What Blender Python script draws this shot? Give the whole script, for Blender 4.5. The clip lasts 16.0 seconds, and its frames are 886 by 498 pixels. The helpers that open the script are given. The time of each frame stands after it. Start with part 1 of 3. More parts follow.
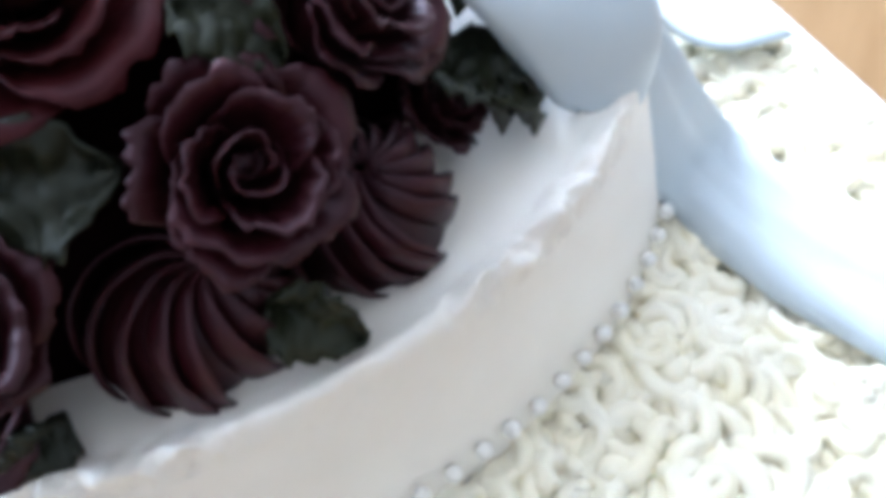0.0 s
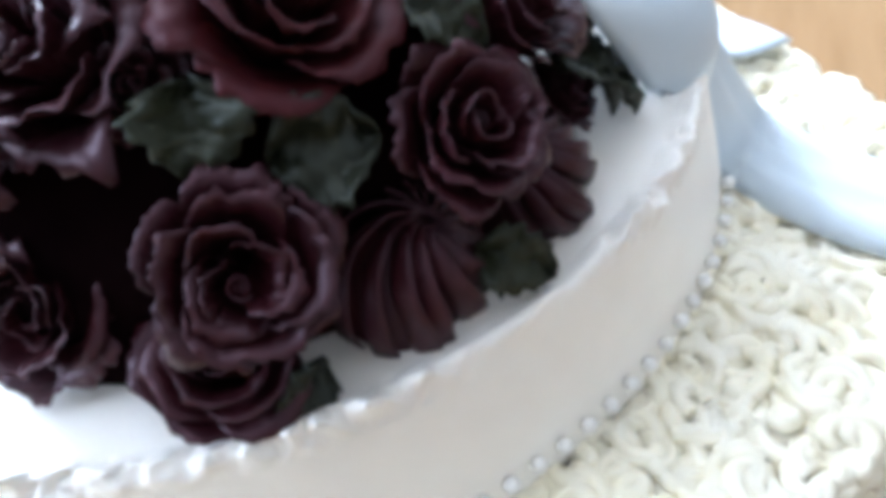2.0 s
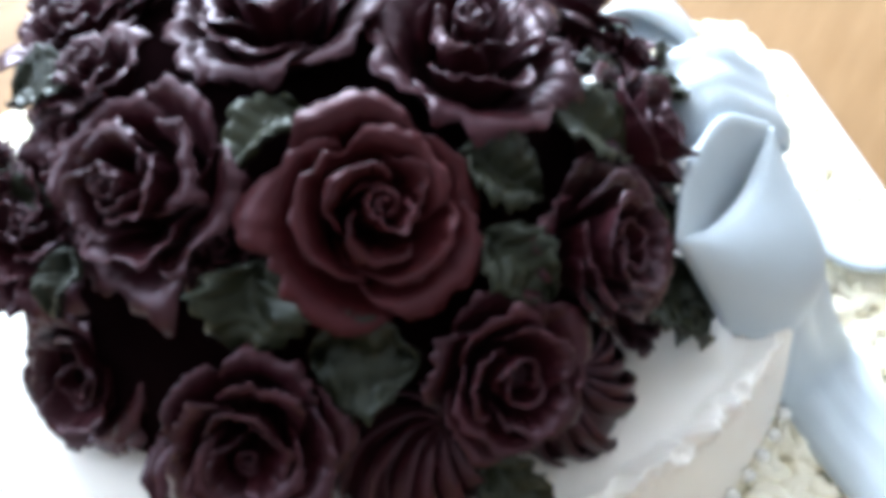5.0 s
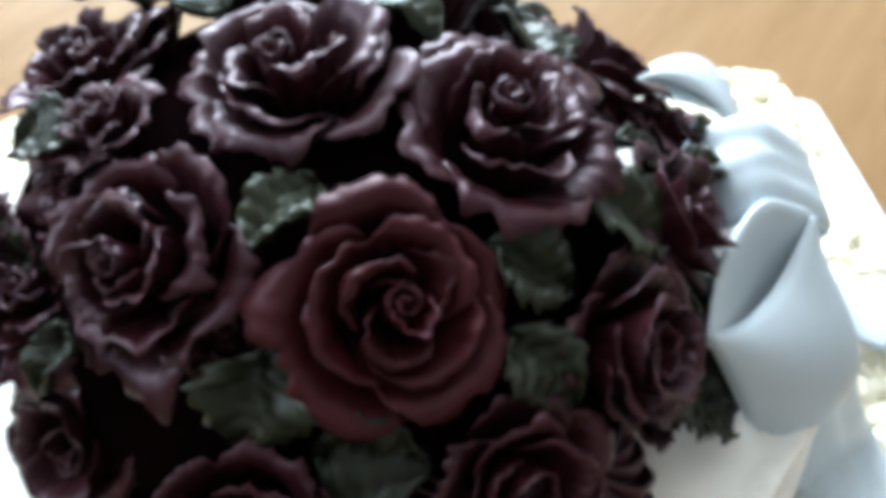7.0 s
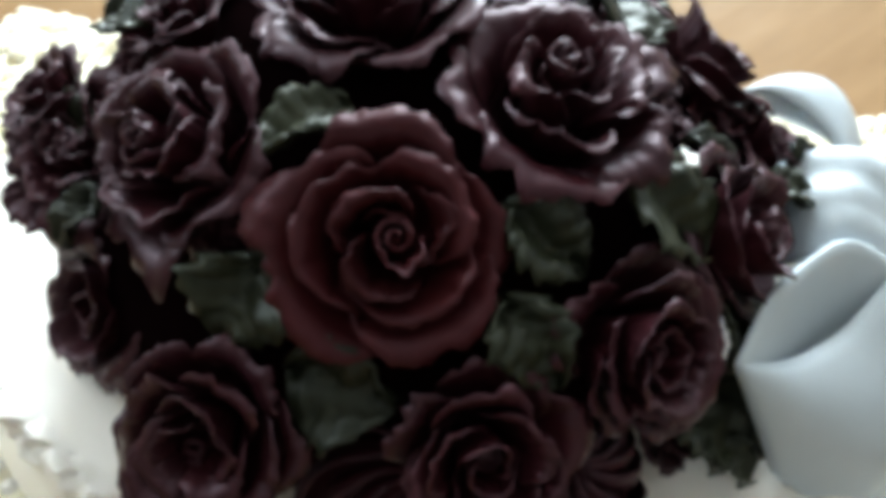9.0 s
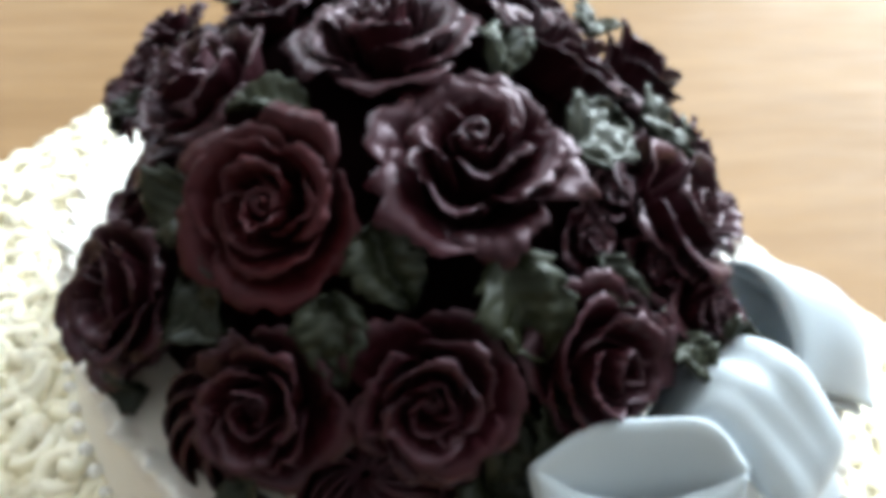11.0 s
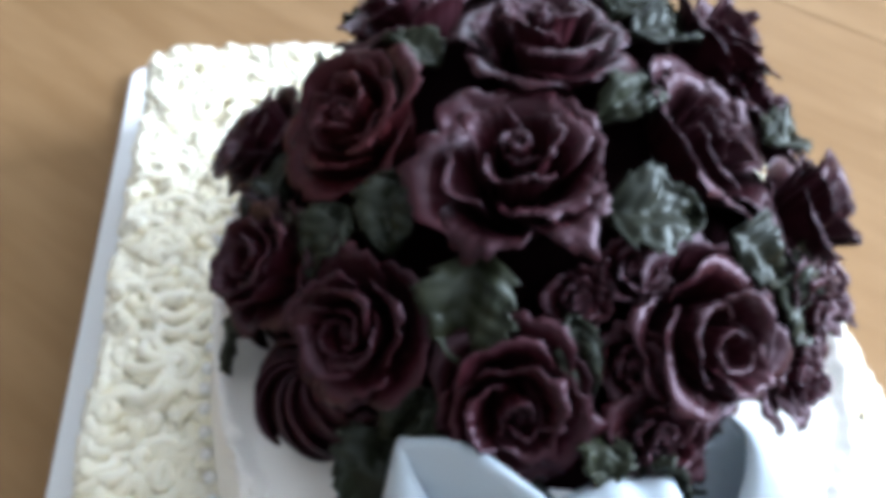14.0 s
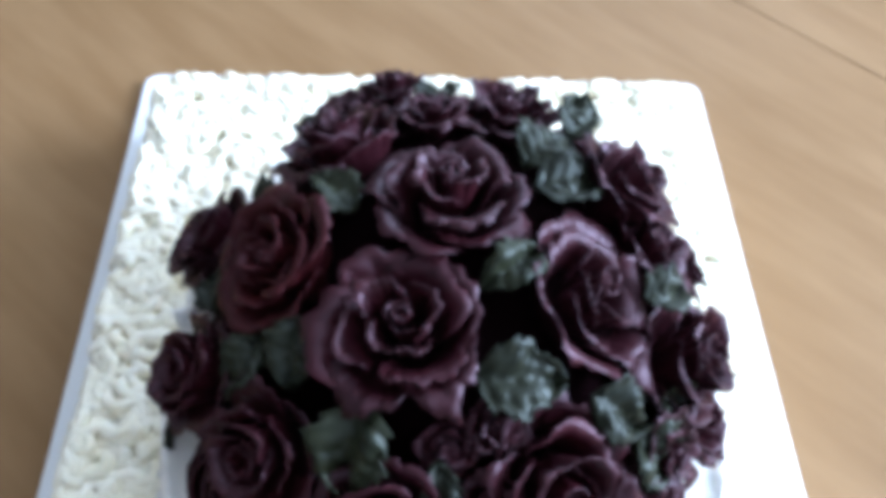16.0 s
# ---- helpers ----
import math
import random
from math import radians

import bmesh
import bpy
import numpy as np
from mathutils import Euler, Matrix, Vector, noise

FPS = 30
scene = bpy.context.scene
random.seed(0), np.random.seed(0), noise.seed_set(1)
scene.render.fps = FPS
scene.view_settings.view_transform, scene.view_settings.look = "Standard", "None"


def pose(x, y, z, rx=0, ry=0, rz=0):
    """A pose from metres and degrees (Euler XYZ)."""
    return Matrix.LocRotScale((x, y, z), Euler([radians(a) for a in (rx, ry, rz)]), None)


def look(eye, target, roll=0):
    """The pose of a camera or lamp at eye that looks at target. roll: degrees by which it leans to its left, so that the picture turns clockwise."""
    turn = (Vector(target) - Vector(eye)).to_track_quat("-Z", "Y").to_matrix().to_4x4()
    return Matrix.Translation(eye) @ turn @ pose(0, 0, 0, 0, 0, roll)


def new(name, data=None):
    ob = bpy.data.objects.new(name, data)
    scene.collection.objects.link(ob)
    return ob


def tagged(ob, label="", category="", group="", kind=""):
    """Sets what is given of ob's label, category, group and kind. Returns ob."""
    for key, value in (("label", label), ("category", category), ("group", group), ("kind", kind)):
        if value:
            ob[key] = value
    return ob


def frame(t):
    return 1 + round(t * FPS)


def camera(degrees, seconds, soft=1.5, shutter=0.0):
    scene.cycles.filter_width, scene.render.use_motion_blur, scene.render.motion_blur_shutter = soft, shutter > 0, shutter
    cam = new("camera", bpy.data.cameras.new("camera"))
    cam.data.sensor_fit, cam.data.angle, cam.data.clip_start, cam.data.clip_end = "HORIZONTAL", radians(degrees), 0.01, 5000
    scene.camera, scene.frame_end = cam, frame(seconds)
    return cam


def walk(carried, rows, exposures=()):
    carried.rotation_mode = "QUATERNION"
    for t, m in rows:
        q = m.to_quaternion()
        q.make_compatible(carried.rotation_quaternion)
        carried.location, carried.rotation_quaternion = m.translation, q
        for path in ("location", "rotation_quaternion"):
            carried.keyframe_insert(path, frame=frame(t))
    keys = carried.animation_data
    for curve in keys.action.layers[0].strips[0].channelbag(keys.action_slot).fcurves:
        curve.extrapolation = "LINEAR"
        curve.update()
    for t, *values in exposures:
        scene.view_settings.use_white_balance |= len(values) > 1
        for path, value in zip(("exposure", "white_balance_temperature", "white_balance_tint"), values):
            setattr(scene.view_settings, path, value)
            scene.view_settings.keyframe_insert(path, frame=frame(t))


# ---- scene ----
cam = camera(54.9, 16.0, soft=6.8, shutter=0.3)
# Seconds, eye, a point ahead of it, roll.
PATH = [
    (0, (-0.1616, -0.0263, 0.1773), (-0.0181, -0.0680, -0.0231), -8.88),
    (0.5, (-0.1695, -0.0048, 0.1703), (-0.0165, -0.0575, -0.0203), -9.78),
    (1, (-0.1738, 0.0182, 0.1685), (-0.0210, -0.0413, -0.0202), -11.64),
    (1.5, (-0.1738, 0.0301, 0.1764), (-0.0213, -0.0369, -0.0100), -11.02),
    (2, (-0.1788, 0.0327, 0.1881), (-0.0234, -0.0365, 0.0049), -9.95),
    (2.5, (-0.1721, 0.0355, 0.1866), (-0.0160, -0.0338, 0.0041), -9.19),
    (3, (-0.1691, 0.0371, 0.1973), (-0.0089, -0.0340, 0.0190), -8.62),
    (3.5, (-0.1594, 0.0368, 0.1979), (-0.0060, -0.0305, 0.0124), -6.16),
    (4, (-0.1481, 0.0150, 0.2089), (0.0045, -0.0403, 0.0188), -2.47),
    (4.5, (-0.1495, 0.0008, 0.2196), (-0.0034, -0.0405, 0.0209), 0.58),
    (5, (-0.1482, 0.0037, 0.2291), (0.0037, -0.0280, 0.0331), 0.18),
    (5.2, (-0.1471, 0.0033, 0.2316), (0.0060, -0.0298, 0.0368), 0.75),
    (7.5, (-0.1245, 0.0048, 0.2317), (0.0254, -0.0248, 0.0338), 5.56),
    (8, (-0.1257, -0.0007, 0.2321), (0.0254, -0.0231, 0.0342), 5.90),
    (8.5, (-0.1279, -0.0075, 0.2290), (0.0244, -0.0166, 0.0310), 5.76),
    (9, (-0.1316, -0.0211, 0.2247), (0.0183, -0.0075, 0.0251), 3.82),
    (9.5, (-0.1331, -0.0410, 0.2227), (0.0115, -0.0048, 0.0220), 3.90),
    (10, (-0.1318, -0.0575, 0.2273), (0.0081, -0.0043, 0.0270), 3.92),
    (10.2, (-0.1340, -0.0659, 0.2307), (0.0101, -0.0066, 0.0352), 4.56),
    (12.3, (-0.0788, -0.1471, 0.2440), (-0.0141, 0.0026, 0.0544), 2.21),
    (12.5, (-0.0768, -0.1460, 0.2447), (-0.0164, 0.0059, 0.0555), 2.47),
    (13, (-0.0721, -0.1454, 0.2472), (-0.0223, 0.0108, 0.0584), 3.13),
    (13.5, (-0.0625, -0.1529, 0.2470), (-0.0284, 0.0076, 0.0584), 3.07),
    (14, (-0.0497, -0.1595, 0.2476), (-0.0235, 0.0018, 0.0584), 4.01),
    (14.5, (-0.0409, -0.1570, 0.2469), (-0.0189, 0.0046, 0.0574), 4.99),
    (15, (-0.0180, -0.1552, 0.2542), (0.0002, 0.0069, 0.0647), 3.08),
    (15.5, (-0.0133, -0.1483, 0.2775), (0.0055, 0.0080, 0.0833), 4.80),
    (16, (-0.0125, -0.1332, 0.3031), (-0.0024, 0.0100, 0.0984), 3.85),
]
walk(cam, [(t, look(eye, target, roll)) for t, eye, target, roll in PATH],
     exposures=((0, 0.61, 5450, 12), (1.5, 0.57, 5480, 12), (4, 0.62, 5550, 12), (5, 0.46, 5750, 10), (7.5, 0.00, 6050, 5), (9, -0.16, 6350, 4), (10.2, -0.12, 6300, 4), (12.5, -0.06, 6100, 11), (16, -0.20, 5150, 11)))

# ---- light: a bright window in the east wall and one each in the north and south walls, soft daylight in a pale room ----
world = bpy.data.worlds.new("daylight")
scene.world = world
world.use_nodes = True
sky = world.node_tree.nodes.new("ShaderNodeTexSky")
sky.sky_type, sky.sun_disc = "NISHITA", False
sky.sun_elevation, sky.sun_rotation = radians(38), radians(60)
world.node_tree.links.new(sky.outputs[0], world.node_tree.nodes["Background"].inputs[0])
world.node_tree.nodes["Background"].inputs[1].default_value = 0.06

ROOM_E, ROOM_W, ROOM_N, ROOM_S, CEIL, FLOOR = 2.1, -1.9, 1.8, -1.5, 1.70, -0.80
WIN_E = (-0.65, 0.85, 0.45, 1.60)      # east window: y from, y to, z from, z to
WIN_S = (0.55, 1.30, 0.35, 1.40)       # south window: x from, x to, z from, z to
WIN_N = (0.15, 1.05, 0.45, 1.55)       # north window


def daylight(name, eye, target, size, power):
    lamp = bpy.data.lights.new(name, "AREA")
    lamp.shape, lamp.size, lamp.size_y, lamp.energy, lamp.color = "RECTANGLE", size[0], size[1], power, (0.86, 0.94, 1.0)
    new(name, lamp).matrix_world = look(eye, target)


daylight("east_daylight", (ROOM_E + 0.02, 0.10, 1.025), (0, 0.10, 1.025), (1.40, 1.05), 215)
daylight("south_daylight", (0.925, ROOM_S - 0.02, 0.875), (0.925, 0, 0.875), (0.70, 1.0), 2.5)
daylight("north_daylight", (0.60, ROOM_N + 0.02, 1.0), (0.60, 0, 1.0), (0.80, 1.0), 28)


# ---- materials ----
def node(nt, kind, **inputs):
    n = nt.nodes.new("ShaderNode" + kind)
    for key, value in inputs.items():
        n.inputs[key.replace("_", " ")].default_value = value
    return n


def surface(name, base, second, rough, scale=60.0, bump=0.0, bump_scale=400.0, metal=0.0, coat=0.0, stretch=(1, 1, 1), detail=4.0, vary=0.0, sss=0.0, spec=0.5, turn=0.0, tint=None):
    """A principled material: two colours mixed by noise, with a fine relief."""
    m = bpy.data.materials.new(name)
    m.use_nodes = True
    nt = m.node_tree
    b = nt.nodes["Principled BSDF"]
    co = nt.nodes.new("ShaderNodeTexCoord")
    mp = node(nt, "Mapping", Scale=[1 / k for k in stretch], Rotation=(0, 0, radians(turn)))
    mp.vector_type = "TEXTURE"
    nt.links.new(co.outputs["Object"], mp.inputs[0])
    n1 = node(nt, "TexNoise", Scale=scale, Detail=detail)
    nt.links.new(mp.outputs[0], n1.inputs["Vector"])
    ramp = nt.nodes.new("ShaderNodeValToRGB")
    ramp.color_ramp.elements[0].position, ramp.color_ramp.elements[1].position = 0.3, 0.7
    ramp.color_ramp.elements[0].color, ramp.color_ramp.elements[1].color = (*base, 1), (*second, 1)
    nt.links.new(n1.outputs[0], ramp.inputs[0])
    out = ramp.outputs[0]
    if vary:
        info = nt.nodes.new("ShaderNodeObjectInfo")
        mr = node(nt, "MapRange", To_Min=1 - vary, To_Max=1 + vary)
        nt.links.new(info.outputs["Random"], mr.inputs[0])
        hsv = nt.nodes.new("ShaderNodeHueSaturation")
        nt.links.new(mr.outputs[0], hsv.inputs["Value"])
        nt.links.new(out, hsv.inputs["Color"])
        out = hsv.outputs[0]
    nt.links.new(out, b.inputs["Base Color"])
    mr2 = node(nt, "MapRange", To_Min=max(rough - 0.1, 0.02), To_Max=min(rough + 0.1, 1))
    n2 = node(nt, "TexNoise", Scale=scale * 3, Detail=3.0)
    nt.links.new(mp.outputs[0], n2.inputs["Vector"])
    nt.links.new(n2.outputs[0], mr2.inputs[0])
    nt.links.new(mr2.outputs[0], b.inputs["Roughness"])
    b.inputs["Specular IOR Level"].default_value = spec
    b.inputs["Metallic"].default_value, b.inputs["Coat Weight"].default_value = metal, coat
    if tint:
        b.inputs["Specular Tint"].default_value = (*tint, 1)
    if sss:
        b.inputs["Subsurface Weight"].default_value = sss
        b.inputs["Subsurface Radius"].default_value = (1.0, 0.8, 0.6)
        b.inputs["Subsurface Scale"].default_value = 0.003
    if bump:
        n3 = node(nt, "TexNoise", Scale=bump_scale, Detail=3.0)
        nt.links.new(mp.outputs[0], n3.inputs["Vector"])
        bp = node(nt, "Bump", Strength=bump, Distance=0.0006)
        nt.links.new(n3.outputs[0], bp.inputs["Height"])
        nt.links.new(bp.outputs[0], b.inputs["Normal"])
    return m


WOOD = surface("oak_table", (0.205, 0.116, 0.048), (0.250, 0.149, 0.068), 0.58, scale=7, stretch=(1.6, 9, 6), turn=-43, detail=8, bump=0.10, bump_scale=60, spec=0.16)
WALL = surface("wall_paint", (0.24, 0.225, 0.20), (0.28, 0.265, 0.24), 0.8, scale=3, bump=0.1, bump_scale=200)
CEILING = surface("ceiling_paint", (0.66, 0.65, 0.62), (0.69, 0.68, 0.66), 0.9, scale=3)
FLOOR_WOOD = surface("oak_floor", (0.36, 0.225, 0.12), (0.42, 0.27, 0.15), 0.45, scale=7, stretch=(1.6, 9, 6), turn=0, detail=8, bump=0.10, bump_scale=60)
FRAME_PAINT = surface("frame_paint", (0.8, 0.8, 0.78), (0.76, 0.76, 0.74), 0.4, scale=8)
BOARD = surface("board_paper", (0.80, 0.81, 0.82), (0.84, 0.85, 0.86), 0.35, scale=25, bump=0.05, bump_scale=300)
PIPING = surface("piped_buttercream", (0.89, 0.82, 0.62), (0.93, 0.88, 0.74), 0.5, scale=90, bump=0.12, bump_scale=700, sss=0.12)
ICING = surface("smooth_buttercream", (0.87, 0.825, 0.765), (0.91, 0.875, 0.825), 0.5, scale=45, bump=0.3, bump_scale=260, sss=0.1)
SATIN = surface("satin_fondant", (0.495, 0.562, 0.620), (0.545, 0.612, 0.670), 0.42, scale=30, bump=0.08, bump_scale=300, sss=0.08)
PEARL = surface("sugar_pearl", (0.78, 0.76, 0.72), (0.85, 0.84, 0.82), 0.18, scale=80, coat=0.6)
ROSE = surface("burgundy_modelling_chocolate", (0.0160, 0.0019, 0.0036), (0.0310, 0.0052, 0.0080), 0.44, scale=110, bump=0.32, bump_scale=420, vary=0.25, spec=0.42, tint=(1.0, 0.74, 0.90))
ROSE_RED = surface("red_modelling_chocolate", (0.0250, 0.0026, 0.0036), (0.0420, 0.0062, 0.0072), 0.48, scale=110, bump=0.32, bump_scale=420, vary=0.15, spec=0.32, tint=(1.0, 0.66, 0.80))
LEAF = surface("green_modelling_chocolate", (0.0062, 0.0080, 0.0030), (0.0165, 0.0182, 0.0078), 0.45, scale=140, bump=0.28, bump_scale=500, vary=0.35, spec=0.33, tint=(0.94, 1.0, 0.96))
# Near-black and without gloss: the shade between the roses is put into this colour.
GAP_SHADE = surface("dome_gap_shade", (0.0025, 0.0010, 0.0012), (0.005, 0.002, 0.0025), 0.9, scale=80, bump=0.3, bump_scale=300, spec=0.0)


# ---- mesh helpers ----
def mesh_of(name, bm, material, smooth=True):
    me = bpy.data.meshes.new(name)
    bm.normal_update()
    bm.to_mesh(me)
    bm.free()
    me.materials.append(material)
    if smooth:
        me.polygons.foreach_set("use_smooth", [True] * len(me.polygons))
    return me


def part(name, bm, material, parent=None, label="", smooth=True):
    ob = new(name, mesh_of(name, bm, material, smooth))
    if parent is not None:
        ob.parent = parent
    return tagged(ob, label)


def box(bm, lo, hi, bevel=0.0):
    r = bmesh.ops.create_cube(bm, size=1)
    for v in r["verts"]:
        v.co = Vector([lo[i] + (v.co[i] + 0.5) * (hi[i] - lo[i]) for i in range(3)])
    if bevel:
        es = list({e for v in r["verts"] for e in v.link_edges})
        bmesh.ops.bevel(bm, geom=es, offset=bevel, segments=3, affect="EDGES", profile=0.5)
    return bm


def grid(bm, nu, nv, fn, closed=False):
    """A sheet of nu by nv points; fn(u, v) with both from 0 to 1."""
    vs = [[bm.verts.new(fn(i / (nu - (0 if closed else 1)), j / (nv - 1))) for j in range(nv)] for i in range(nu)]
    for i in range(nu if closed else nu - 1):
        for j in range(nv - 1):
            k = (i + 1) % nu
            bm.faces.new((vs[i][j], vs[k][j], vs[k][j + 1], vs[i][j + 1]))
    return vs


def sheet(bm, nu, nv, fn, t):
    """A sheet like grid's with a rounded rim and the thickness t, a number or a function of u and v."""
    p = [[Vector(fn(i / (nu - 1), j / (nv - 1))) for j in range(nv)] for i in range(nu)]
    last = Vector((0, 0, 1))
    front, back = [], []
    for i in range(nu):
        fr, bk = [], []
        for j in range(nv):
            du = p[min(i + 1, nu - 1)][j] - p[max(i - 1, 0)][j]
            dv = p[i][min(j + 1, nv - 1)] - p[i][max(j - 1, 0)]
            n = du.cross(dv)
            n = n.normalized() if n.length > 1e-12 else last
            last = n
            rim = i in (0, nu - 1) or j in (0, nv - 1)
            k = (t(i / (nu - 1), j / (nv - 1)) if callable(t) else t) * (0.30 if rim else 0.5)
            fr.append(bm.verts.new(p[i][j] + n * k))
            bk.append(bm.verts.new(p[i][j] - n * k))
        front.append(fr)
        back.append(bk)
    for i in range(nu - 1):
        for j in range(nv - 1):
            bm.faces.new((front[i][j], front[i + 1][j], front[i + 1][j + 1], front[i][j + 1]))
            bm.faces.new((back[i][j], back[i][j + 1], back[i + 1][j + 1], back[i + 1][j]))
    for i in range(nu - 1):
        for j, flip in ((0, False), (nv - 1, True)):
            q = (front[i][j], back[i][j], back[i + 1][j], front[i + 1][j])
            bm.faces.new(q[::-1] if flip else q)
    for j in range(nv - 1):
        for i, flip in ((0, True), (nu - 1, False)):
            q = (front[i][j], back[i][j], back[i][j + 1], front[i][j + 1])
            bm.faces.new(q[::-1] if flip else q)
    return bm


def smoothed(points, n):
    """n points on a Catmull-Rom line through the given ones."""
    p = [Vector(q) for q in points]
    p = [p[0] * 2 - p[1], *p, p[-1] * 2 - p[-2]]
    out = []
    for i in range(n):
        s = i / (n - 1) * (len(p) - 3)
        k = min(int(s), len(p) - 4)
        f = s - k
        a, b, c, d = p[k:k + 4]
        out.append(0.5 * (2 * b + (c - a) * f + (2 * a - 5 * b + 4 * c - d) * f * f + (3 * b - a - 3 * c + d) * f ** 3))
    return out


# ---- the room ----
def room():
    t = 0.15
    e, w, n, s = ROOM_E, ROOM_W, ROOM_N, ROOM_S
    bm = bmesh.new()
    box(bm, (w, s, FLOOR - 0.1), (e, n, FLOOR))
    tagged(part("floor", bm, FLOOR_WOOD, smooth=False), "brown wooden floor of the room", "floor", kind="structure")
    bm = bmesh.new()
    box(bm, (w, s, CEIL), (e, n, CEIL + 0.1))
    tagged(part("ceiling", bm, CEILING, smooth=False), "plain white painted ceiling", "ceiling", kind="structure")
    bm = bmesh.new()
    box(bm, (w - t, s - t, FLOOR - 0.1), (w, n + t, CEIL + 0.1))
    tagged(part("wall_west", bm, WALL, smooth=False), "plain pale painted room wall", "wall", kind="structure")
    bm = bmesh.new()
    x0, x1, z0, z1 = WIN_N
    box(bm, (w, n, FLOOR - 0.1), (e, n + t, z0))
    box(bm, (w, n, z1), (e, n + t, CEIL + 0.1))
    box(bm, (w, n, z0), (x0, n + t, z1))
    box(bm, (x1, n, z0), (e, n + t, z1))
    tagged(part("wall_north", bm, WALL, smooth=False), "plain pale painted wall with a window opening", "wall", kind="structure")
    win = tagged(new("window_3"), "white framed daylight window", "window", kind="structure")
    bm = bmesh.new()
    box(bm, (x0, n + 0.05, z0), (x1, n + 0.1, z0 + 0.05))
    box(bm, (x0, n + 0.05, z1 - 0.05), (x1, n + 0.1, z1))
    box(bm, (x0, n + 0.05, z0 + 0.05), (x0 + 0.05, n + 0.1, z1 - 0.05))
    box(bm, (x1 - 0.05, n + 0.05, z0 + 0.05), (x1, n + 0.1, z1 - 0.05))
    part("window_frame", bm, FRAME_PAINT, win, smooth=False)
    bm = bmesh.new()
    y0, y1, z0, z1 = WIN_E
    box(bm, (e, s - t, FLOOR - 0.1), (e + t, n + t, z0))
    box(bm, (e, s - t, z1), (e + t, n + t, CEIL + 0.1))
    box(bm, (e, s - t, z0), (e + t, y0, z1))
    box(bm, (e, y1, z0), (e + t, n + t, z1))
    tagged(part("wall_east", bm, WALL, smooth=False), "plain pale painted wall with a window opening", "wall", kind="structure")
    win = tagged(new("window_1"), "white framed daylight window", "window", kind="structure")
    bm = bmesh.new()
    f = 0.05
    box(bm, (e + 0.05, y0, z0), (e + 0.1, y1, z0 + f))
    box(bm, (e + 0.05, y0, z1 - f), (e + 0.1, y1, z1))
    box(bm, (e + 0.05, y0, z0 + f), (e + 0.1, y0 + f, z1 - f))
    box(bm, (e + 0.05, y1 - f, z0 + f), (e + 0.1, y1, z1 - f))
    part("window_frame", bm, FRAME_PAINT, win, smooth=False)
    bm = bmesh.new()
    x0, x1, z0, z1 = WIN_S
    box(bm, (w, s - t, FLOOR - 0.1), (e, s, z0))
    box(bm, (w, s - t, z1), (e, s, CEIL + 0.1))
    box(bm, (w, s - t, z0), (x0, s, z1))
    box(bm, (x1, s - t, z0), (e, s, z1))
    tagged(part("wall_south", bm, WALL, smooth=False), "plain pale painted wall with a window opening", "wall", kind="structure")
    win = tagged(new("window_2"), "white framed daylight window", "window", kind="structure")
    bm = bmesh.new()
    box(bm, (x0, s - 0.1, z0), (x1, s - 0.05, z0 + f))
    box(bm, (x0, s - 0.1, z1 - f), (x1, s - 0.05, z1))
    box(bm, (x0, s - 0.1, z0 + f), (x0 + f, s - 0.05, z1 - f))
    box(bm, (x1 - f, s - 0.1, z0 + f), (x1, s - 0.05, z1 - f))
    part("window_frame", bm, FRAME_PAINT, win, smooth=False)


room()

TOP = -0.0505        # the tabletop's height: the sheet cake's piped top is at 0
BOARD_T = 0.005


def table():
    tb = tagged(new("dining_table"), "honey-brown oak dining table under the cake", "table")
    tb.location = (0, 0, FLOOR)
    h = TOP - FLOOR
    # boards that meet in fine diagonal seams
    d = Vector((0.73, -0.68, 0)).normalized()
    nrm = Vector((d.y, -d.x, 0))
    if nrm.x < 0:
        nrm = -nrm
    at0 = Vector((0.2456, 0.2698, 0)) @ nrm
    edges = [-2.0, at0 - 0.62, at0, at0 + 0.62, 2.0]
    for a, b in zip(edges, edges[1:]):
        bm = bmesh.new()
        box(bm, (-1.0, -0.75, h - 0.028), (1.0, 0.75, h), 0.0)
        for off, sign in ((a + 0.0005, -1), (b - 0.0005, 1)):
            cutg = bmesh.ops.bisect_plane(bm, geom=bm.verts[:] + bm.edges[:] + bm.faces[:], plane_co=nrm * off, plane_no=nrm * sign, clear_outer=True)
            es = [g for g in cutg["geom_cut"] if isinstance(g, bmesh.types.BMEdge)]
            if es:
                bmesh.ops.contextual_create(bm, geom=es)
        if bm.faces:
            part("board", bm, WOOD, tb, smooth=False)
        else:
            bm.free()
    for x in (-0.9, 0.9):
        for y in (-0.65, 0.65):
            bm = bmesh.new()
            box(bm, (x - 0.035, y - 0.035, 0), (x + 0.035, y + 0.035, h - 0.028), 0.006)
            part("leg", bm, WOOD, tb, smooth=False)


table()

# ---- the board and the sheet cake ----
BX, BY = (-0.163, 0.156), (-0.236, 0.231)     # board
CX, CY = (-0.134, 0.124), (-0.183, 0.180)     # sheet cake


